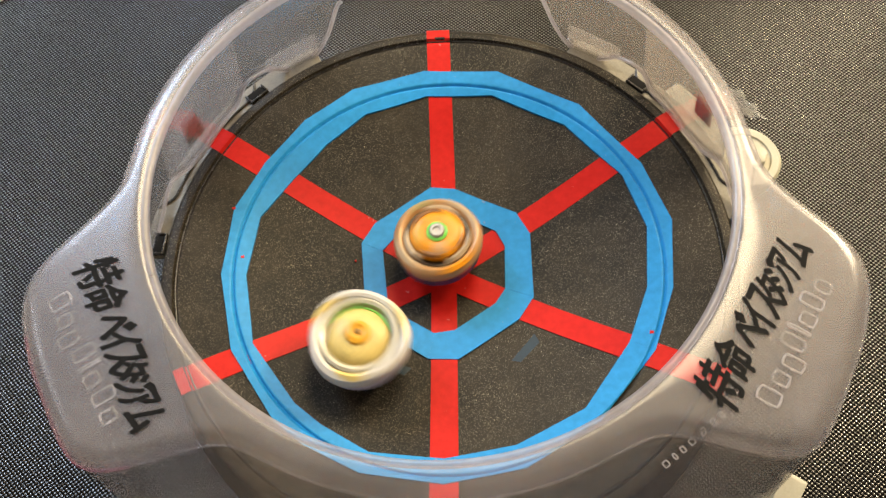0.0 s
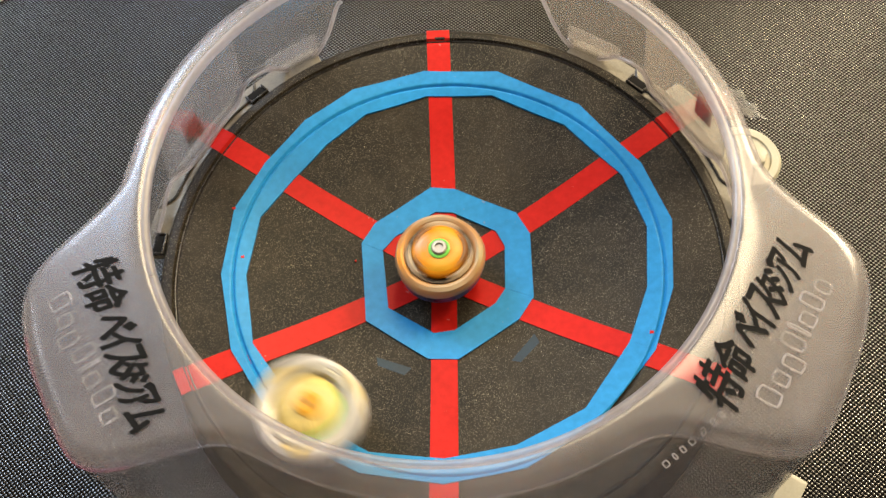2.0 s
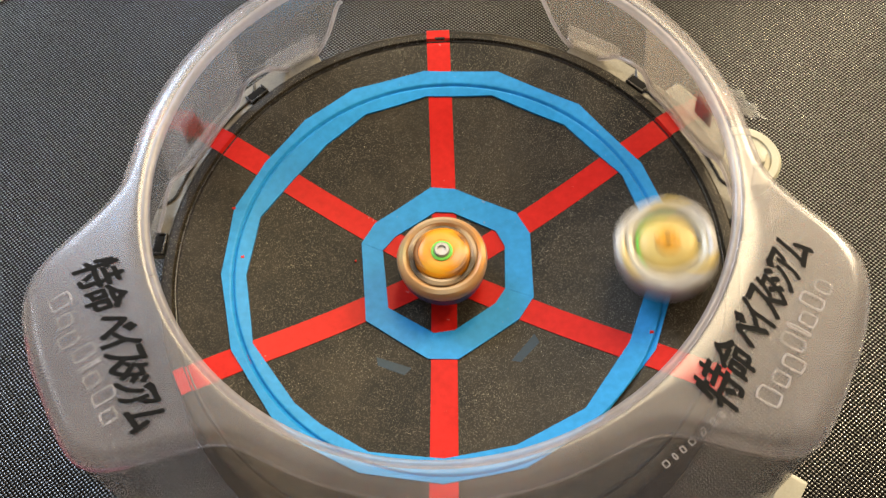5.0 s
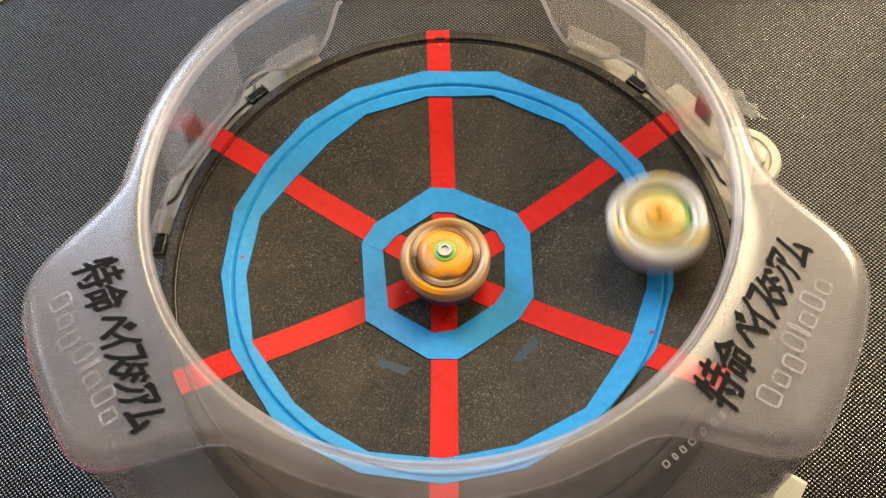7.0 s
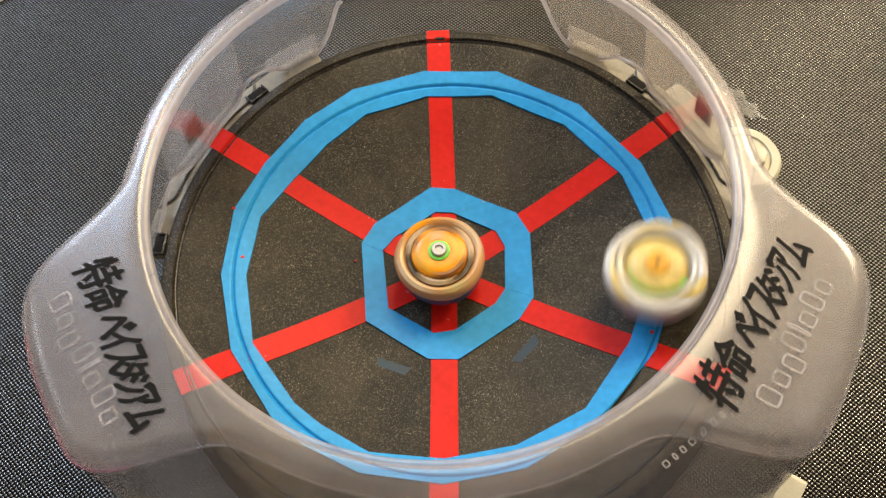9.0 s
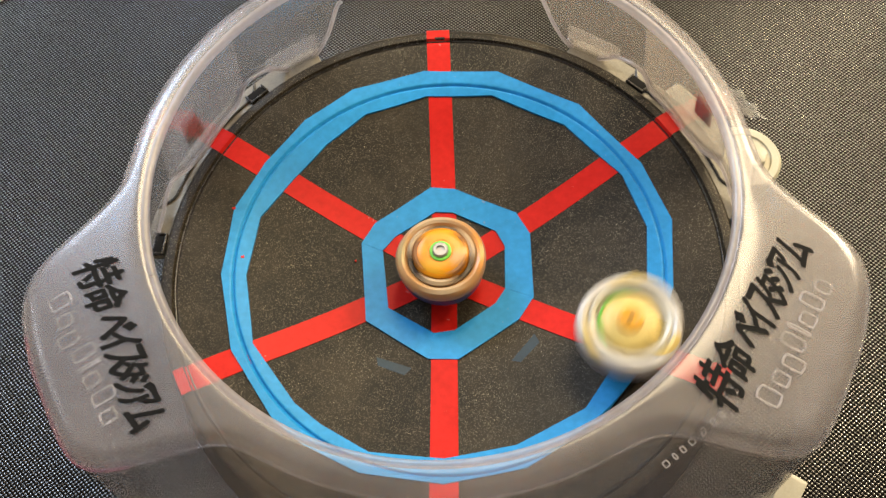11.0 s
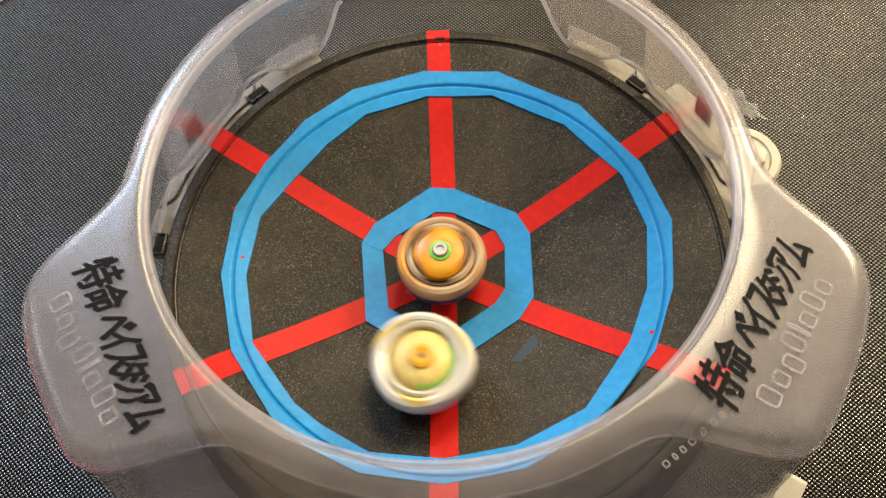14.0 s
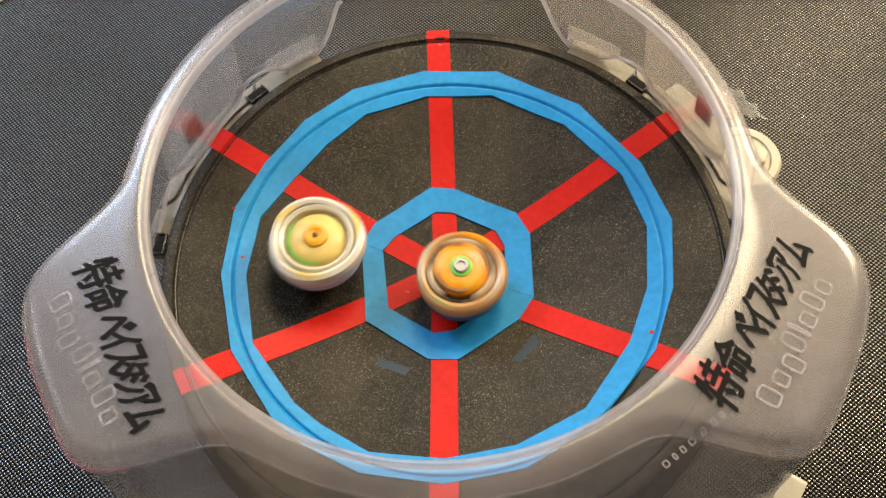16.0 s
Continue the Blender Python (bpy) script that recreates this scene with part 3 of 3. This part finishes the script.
def white_top():
    top = tagged(new("spinning_top"), "white spinning top with cream and orange centre, whirling", "spinning top")
    part("tip", turned([(0.0002, 0), (0.0016, 0.0006), (0.0022, 0.002), (0.006, 0.0045), (0.0085, 0.008), (0.0085, 0.011), (0.0002, 0.011)], 32), M_DARK, top, "dark tip")
    part("weight_disc", turned([(0.003, 0.0105), (0.019, 0.0105), (0.0228, 0.0125), (0.0232, 0.0170), (0.018, 0.0185), (0.003, 0.0185)], 64, True, lobes(3, 0.015)), M_LILAC, top, "pale lilac disc")
    part("blade", turned([(0.015, 0.0180), (0.0230, 0.0178), (0.0248, 0.0210), (0.0252, 0.0252), (0.0242, 0.0284), (0.0219, 0.0297), (0.0204, 0.0290), (0.0190, 0.0258), (0.015, 0.0240)], 96, True, lobes(3, 0.03)), M_WHITE, top, "milky white outer ring")
    part("inner_ring", turned([(0.0185, 0.0238), (0.0196, 0.0284), (0.0184, 0.0295), (0.0168, 0.0286), (0.0162, 0.0238)], 72, True), M_SILVER, top, "silvery inner ring")
    part("cap", turned([(0.0154, 0.0236), (0.0148, 0.0268), (0.0130, 0.0286), (0.0095, 0.0298), (0.0064, 0.0302), (0.0002, 0.0302)], 64), M_CREAM, top, "cream yellow cap")
    part("gap_ring", turned([(0.0150, 0.0236), (0.0166, 0.0236), (0.0166, 0.0262), (0.0150, 0.0262)], 20, True, None, 200, 300), M_OLIVE, top, "olive gap")
    for k in range(3):
        part("blade_panel", turned([(0.0205, 0.0293), (0.0221, 0.0300), (0.0243, 0.0286), (0.0243, 0.0279), (0.0205, 0.0287)], 10, True, None, 120 * k, 120 * k + 38), M_CREAM, top, "cream panel")
    part("accent", turned([(0.0138, 0.0276), (0.0147, 0.0264), (0.0151, 0.0272), (0.0141, 0.0286)], 30, True, None, 20, 150), M_GREEN, top, "green arc")
    part("hub", turned([(0.0064, 0.0302), (0.0060, 0.0316), (0.0040, 0.0322), (0.0030, 0.0316), (0.0002, 0.0316)], 40), M_YELLOW, top, "orange-yellow hub")
    part("pin", turned([(0.0013, 0.0316), (0.0012, 0.0325), (0.0002, 0.0326)], 16), M_DARK, top)
    return top


def orange_top():
    top = tagged(new("spinning_top"), "orange and bronze spinning top with grey hub, whirling", "spinning top")
    part("tip", turned([(0.0002, 0), (0.0020, 0.0005), (0.0028, 0.002), (0.006, 0.004), (0.0085, 0.007), (0.0085, 0.011), (0.0002, 0.011)], 32), M_DARK, top, "dark tip")
    part("weight_disc", turned([(0.003, 0.0105), (0.0195, 0.0105), (0.0222, 0.0125), (0.0226, 0.018), (0.018, 0.0195), (0.003, 0.0195)], 64, True, lobes(3, 0.012)), M_NAVY, top, "dark violet disc")
    part("blade", turned([(0.015, 0.0190), (0.0222, 0.0185), (0.0234, 0.0205), (0.0235, 0.0240), (0.0222, 0.0265), (0.0203, 0.0275), (0.0185, 0.0268), (0.0170, 0.0245), (0.015, 0.0240)], 96, True, lobes(3, 0.012)), M_BRONZE, top, "bronze beige outer ring")
    for k in range(3):
        part("slot", turned([(0.0150, 0.0244), (0.0172, 0.0250), (0.0172, 0.0262), (0.0150, 0.0262)], 14, True, None, 120 * k, 120 * k + 50), M_DARK, top)
        part("wing", turned([(0.0146, 0.0244), (0.0176, 0.0250), (0.0178, 0.0280), (0.0162, 0.0290), (0.0146, 0.0286)], 16, True, None, 120 * k + 55, 120 * k + 112), M_WING, top, "pale bronze wing")
    part("cap", turned([(0.0145, 0.0240), (0.0144, 0.0293), (0.0134, 0.0304), (0.0090, 0.0312), (0.0062, 0.0312), (0.0002, 0.0312)], 64), M_ORANGE, top, "orange cap")
    for a0, a1, m, lab in ((10, 75, M_WING, "pale bronze panel"), (100, 130, M_OLIVE, "olive panel"), (190, 240, M_WING, "pale bronze panel"), (280, 330, M_ORANGE, "orange panel")):
        part("blade_panel", turned([(0.0188, 0.0272), (0.0203, 0.0278), (0.0223, 0.0268), (0.0223, 0.0262), (0.0188, 0.0266)], 12, True, None, a0, a1), m, top, lab)
    for a0, a1, m in ((0, 70, M_YELLOW), (150, 215, M_YELLOW), (255, 300, M_BRONZE)):
        part("cap_panel", turned([(0.0140, 0.0291), (0.0126, 0.0306), (0.0092, 0.0314), (0.0066, 0.0314), (0.0066, 0.0308), (0.0138, 0.0285)], 14, True, None, a0, a1), m, top, "yellow panel" if m is M_YELLOW else "bronze panel")
    for a0, a1 in ((80, 160), (230, 280), (320, 350)):
        part("cap_shade", turned([(0.0122, 0.0306), (0.0134, 0.0305), (0.0145, 0.0294), (0.0147, 0.0300), (0.0136, 0.0310), (0.0122, 0.0310)], 14, True, None, a0, a1), M_AMBER, top, "dark amber rib")
    part("collar", turned([(0.0056, 0.0308), (0.0056, 0.0318), (0.0050, 0.0322), (0.0040, 0.0318), (0.0040, 0.0308)], 40, True), M_GREEN, top, "green collar")
    part("hub", turned([(0.0040, 0.0312), (0.0040, 0.0332), (0.0035, 0.0338), (0.0022, 0.0338), (0.0020, 0.0328), (0.0002, 0.0328)], 32), M_METAL, top, "grey metal hub")
    return top


white, orange = white_top(), orange_top()


def motions():
    """The tops circle in the bowl and whirl; rows: seconds, then the hub's place in mm."""
    white_rows = (
        (0, -42.9, -48), (0.1, -5.8, -60.8), (0.2, 29.7, -50.6), (0.3, 54.6, -22.7), (0.4, 57.1, 11.6), (0.5, 41, 42.3),
        (0.6, 9.1, 60), (0.7, -25, 50.6), (0.8, -48.8, 28.5), (0.9, -56.5, -4.5), (1, -41, -35.9), (1.1, -12.2, -50.2),
        (1.2, 23.4, -52.6), (1.3, 59.8, -24.4), (1.4, 75.2, 19.3), (1.5, 57.7, 68.5), (1.6, 9.9, 94.1), (1.7, -49.8, 86.8),
        (1.8, -98.4, 43.7), (1.9, -104.1, -23.7), (2, -62.9, -85.5), (2.1, 9.8, -101.8), (2.2, 77.4, -69.2), (2.3, 105.9, 0.8),
        (2.4, 81.7, 75.9), (2.5, 12.7, 107.7), (2.6, -63.9, 87.2), (2.7, -104.5, 24.2), (2.8, -95.2, -48.9), (2.9, -38.7, -98),
        (3, 33.1, -98.5), (3.1, 93, -53), (3.2, 105.2, 21.8), (3.3, 67.3, 83.2), (3.4, -0.6, 107.1), (3.5, -69.4, 84.3),
        (3.6, -105.4, 21.6), (3.7, -95.4, -47.8), (3.8, -41.6, -98), (3.9, 30.2, -98.3), (4, 88.6, -57), (4.1, 107.3, 12.8),
        (4.2, 74, 80.9), (4.3, 4.9, 109.5), (4.4, -65.8, 87.6), (4.5, -106.2, 26.6), (4.6, -99.5, -45.5), (4.7, -49.9, -97.2),
        (4.8, 20.4, -107.3), (4.9, 81.6, -72.5), (5, 108.7, -8.1), (5.1, 91.6, 59.1), (5.2, 37.8, 102.1), (5.3, -30.7, 104.4),
        (5.4, -86.7, 65.6), (5.5, -108.6, 1.4), (5.6, -88.4, -63.1), (5.7, -34.1, -103), (5.8, 33.1, -103.2), (5.9, 87.5, -63.8),
        (6, 108.2, -0), (6.1, 87.4, 63.8), (6.2, 32.8, 103), (6.3, -34.4, 102.4), (6.4, -85, 62.8), (6.5, -107.5, -0.9),
        (6.6, -86.8, -62.1), (6.7, -28.9, -100.1), (6.8, 36, -97.6), (6.9, 88.4, -58.1), (7, 106.5, 6.6), (7.1, 84.4, 66.7),
        (7.2, 30.6, 103.9), (7.3, -35.6, 101.1), (7.4, -86.1, 62.7), (7.5, -106.9, 2.8), (7.6, -88, -59.9), (7.7, -37.6, -99),
        (7.8, 27.1, -102.4), (7.9, 81.6, -66.3), (8, 106.3, -4.2), (8.1, 90.3, 56.9), (8.2, 41.2, 99.1), (8.3, -20, 105),
        (8.4, -76.3, 74.9), (8.5, -103.9, 16.8), (8.6, -93.8, -44.1), (8.7, -52.6, -91.8), (8.8, 9.8, -101.8), (8.9, 69.1, -74),
        (9, 102.5, -19.8), (9.1, 97.7, 41.8), (9.2, 56.1, 91.1), (9.3, -7.5, 106.3), (9.4, -67.7, 81.7), (9.5, -102.2, 26.9),
        (9.6, -98.4, -37.2), (9.7, -58.4, -87), (9.8, 2.8, -104.3), (9.9, 62.3, -83.1), (10, 98.4, -31.8), (10.1, 98.4, 30.6),
        (10.2, 62.6, 81.3), (10.3, 4.5, 102), (10.4, -54.6, 85.8), (10.5, -93.5, 38.8), (10.6, -98.5, -21.5), (10.7, -68.3, -73.6),
        (10.8, -14, -98.9), (10.9, 44.6, -88.9), (11, 86.8, -47.6), (11.1, 98.1, 10.1), (11.2, 74.7, 63.6), (11.3, 25.5, 94.3),
        (11.4, -32.1, 92.4), (11.5, -76.9, 58.5), (11.6, -93.6, 6.7), (11.7, -76.3, -48.9), (11.8, -33.7, -83), (11.9, 24.1, -84.2),
        (12, 67.2, -54.7), (12.1, 89.6, -7.5), (12.2, 81.2, 39.7), (12.3, 49.5, 75.6), (12.4, 2.6, 89.4), (12.5, -43.5, 74.6),
        (12.6, -73.8, 37.2), (12.7, -78.6, -10.7), (12.8, -57.8, -51.7), (12.9, -19.9, -76.4), (13, 27.7, -71.1), (13.1, 61.4, -41.3),
        (13.2, 74.8, 2), (13.3, 61.6, 45.1), (13.4, 30.4, 67.4), (13.5, -7.2, 74.6), (13.6, -43.7, 60.4), (13.7, -65.7, 28.9),
        (13.8, -68.8, -13.8), (13.9, -46.9, -45.5), (14, -12.1, -60.6), (14.1, 26.3, -57.4), (14.2, 55, -31.2), (14.3, 63.1, 3.5),
        (14.4, 54.2, 34.6), (14.5, 26.9, 59.5), (14.6, -6.2, 60.6), (14.7, -37.8, 47.9), (14.8, -56.3, 16.8), (14.9, -58.1, -14.5),
        (15, -40.8, -41.9), (15.1, -13.1, -56), (15.2, 17.1, -49.4), (15.3, 41, -30.4), (15.4, 49.4, 0.2), (15.5, 41.9, 29.2),
        (15.6, 22.1, 49), (15.7, -7.7, 52.2), (15.8, -34.7, 43.7), (15.9, -49.7, 21.4), (16, -66.5, 5.2),
    )
    orange_rows = (
        (0, -4.4, 8.3), (0.1, -14.5, -6.2), (0.2, -14.4, -21), (0.3, -7.9, -26), (0.4, -3.5, -17.6), (0.5, 3.2, -10.4),
        (0.6, 4.4, -4.2), (0.7, 3.4, 3.3), (0.8, -2.2, 6), (0.9, -7.8, 7.4), (1, -11.1, 2.5), (1.1, -11.2, -2.5),
        (1.2, -7.8, -8.8), (1.3, -4.6, -13.8), (1.4, 0.9, -14), (1.5, 6.6, -10.1), (1.6, 9.9, -5.7), (1.7, 7.7, -1.9),
        (1.8, 3.3, 0.8), (1.9, 1.1, 2.1), (2, -3.4, -1.5), (2.1, -5.6, -1.4), (2.2, -4.5, -3.9), (2.3, -2.3, -4),
        (2.4, -0.1, -4.1), (2.5, 3.3, -2.9), (2.6, 2.2, -1.6), (2.7, 1.1, -1.6), (2.8, -1.2, -2.8), (2.9, -2.3, -2.8),
        (3, -0.4, -2.3), (3.1, -0.5, -2.4), (3.2, -0.7, -2.4), (3.3, -0.7, -2.6), (3.4, -0.9, -2.7), (3.5, -1.2, -2.7),
        (3.6, -1.4, -2.9), (3.7, -1.8, -3.1), (3.8, -2.3, -3.1), (3.9, -2.3, -3.1), (4, -2.3, -3), (4.1, -2.3, -2.8),
        (4.2, -2.6, -2.7), (4.3, -2.5, -2.8), (4.4, -2.4, -2.8), (4.5, -2.4, -2.8), (4.6, -2.3, -2.8), (4.7, -2.2, -2.8),
        (4.8, -2.2, -2.8), (4.9, -2.1, -2.9), (5, -2, -2.9), (5.1, -2, -2.9), (5.2, -1.9, -2.9), (5.3, -1.8, -2.9),
        (5.4, -1.8, -2.9), (5.5, -1.7, -3), (5.6, -1.6, -3), (5.7, -1.6, -3), (5.8, -1.5, -3), (5.9, -1.4, -3),
        (6, -1.4, -3), (6.1, -1.3, -3.1), (6.2, -1.2, -3.1), (6.3, -1.2, -3.1), (6.4, -1, -3), (6.5, -1, -3),
        (6.6, -1.2, -3), (6.7, -1.3, -3.2), (6.8, -1, -3.2), (6.9, -0.7, -3.2), (7, -0.4, -3.2), (7.1, -0.5, -3.2),
        (7.2, -0.5, -3.2), (7.3, -0.7, -3.2), (7.4, -1, -3), (7.5, -1.6, -2.8), (7.6, -2.1, -2.9), (7.7, -2.8, -2.9),
        (7.8, -3.1, -2.9), (7.9, -3.2, -2.9), (8, -3.1, -2.9), (8.1, -3.1, -2.9), (8.2, -3.1, -2.9), (8.3, -2.9, -2.7),
        (8.4, -2.9, -2.7), (8.5, -2.9, -2.7), (8.6, -3.1, -2.7), (8.7, -3.2, -2.7), (8.8, -3.2, -2.7), (8.9, -3.2, -2.7),
        (9, -3.4, -2.7), (9.1, -3.4, -2.7), (9.2, -3.4, -2.6), (9.3, -3.3, -2.7), (9.4, -3.3, -2.7), (9.5, -3.3, -2.7),
        (9.6, -3.2, -2.7), (9.7, -3.2, -2.7), (9.8, -3.1, -2.8), (9.9, -3.1, -2.8), (10, -3.1, -2.8), (10.1, -3, -2.8),
        (10.2, -3, -2.8), (10.3, -2.9, -2.9), (10.4, -2.9, -2.9), (10.5, -2.9, -2.9), (10.6, -2.8, -2.9), (10.7, -2.8, -2.9),
        (10.8, -2.8, -3), (10.9, -2.7, -3), (11, -2.7, -3), (11.1, -2.6, -3), (11.2, -2.6, -3), (11.3, -2.6, -3.1),
        (11.4, -2.7, -3), (11.5, -2.7, -2.9), (11.6, -2.6, -2.9), (11.7, -2.8, -2.7), (11.8, -2.8, -2.7), (11.9, -2.8, -2.7),
        (12, -2.6, -2.7), (12.1, -2.6, -2.7), (12.2, -2.7, -2.7), (12.3, -2.7, -2.7), (12.4, -2.6, -2.7), (12.5, -2.7, -2.7),
        (12.6, -2.9, -2.7), (12.7, -2.9, -2.7), (12.8, -2.7, -2.7), (12.9, -2.8, -2.7), (13, -2.9, -2.7), (13.1, -2.9, -2.7),
        (13.2, -2.8, -2.7), (13.3, -2.8, -2.7), (13.4, -2.9, -2.7), (13.5, -2.9, -2.7), (13.6, -2.8, -2.7), (13.7, -2.8, -2.7),
        (13.8, -2.9, -2.7), (13.9, -2.9, -2.7), (14, -2.8, -2.7), (14.1, -2.8, -2.7), (14.2, -2.9, -2.6), (14.3, -2.9, -2.6),
        (14.4, -2.8, -2.6), (14.5, -2.8, -2.6), (14.6, -2.9, -2.6), (14.7, -2.9, -2.6), (14.8, -2.8, -2.6), (14.9, -2.8, -2.5),
        (15, -3, -2.3), (15.1, -3.2, -2.1), (15.2, -3.3, -2), (15.3, -3.4, -1.9), (15.4, -3.6, -1.9), (15.5, -3.8, -1.8),
        (15.6, -3.8, -1.9), (15.7, -3.8, -2), (15.8, -3.8, -2.2), (15.9, -3.8, -2.2), (16, 7.7, -12.1),
    )
    for thing, rows, height, lean in ((white, white_rows, 0.0320, 5.0), (orange, orange_rows, 0.0340, 0.0)):
        keyed = []
        for f in range(481):
            t = f / 30
            i = min(int(t * 10 + 1e-6), 159)
            s = t * 10 - i
            p = [Vector(rows[min(max(j, 0), 160)][1:]) / 1000 for j in (i - 1, i, i + 1, i + 2)]
            hub = 0.5 * (2 * p[1] + (p[2] - p[0]) * s + (2 * p[0] - 5 * p[1] + 4 * p[2] - p[3]) * s * s + (3 * p[1] - p[0] - 3 * p[2] + p[3]) * s ** 3)
            r = max(hub.length, 1e-6)
            tilt = Matrix.Rotation(radians(lean) * min(1, r / 0.1), 4, Vector((hub.y, -hub.x, 0)) / r)
            up = (tilt @ Vector((0, 0, height)))
            foot = Vector((hub.x - up.x, hub.y - up.y))
            z = surface_z(foot.length) + 0.0008
            keyed.append((t, Matrix.Translation((foot.x, foot.y, z)) @ tilt @ Matrix.Rotation(radians(-86 * f), 4, "Z")))
        walk(thing, keyed)


motions()
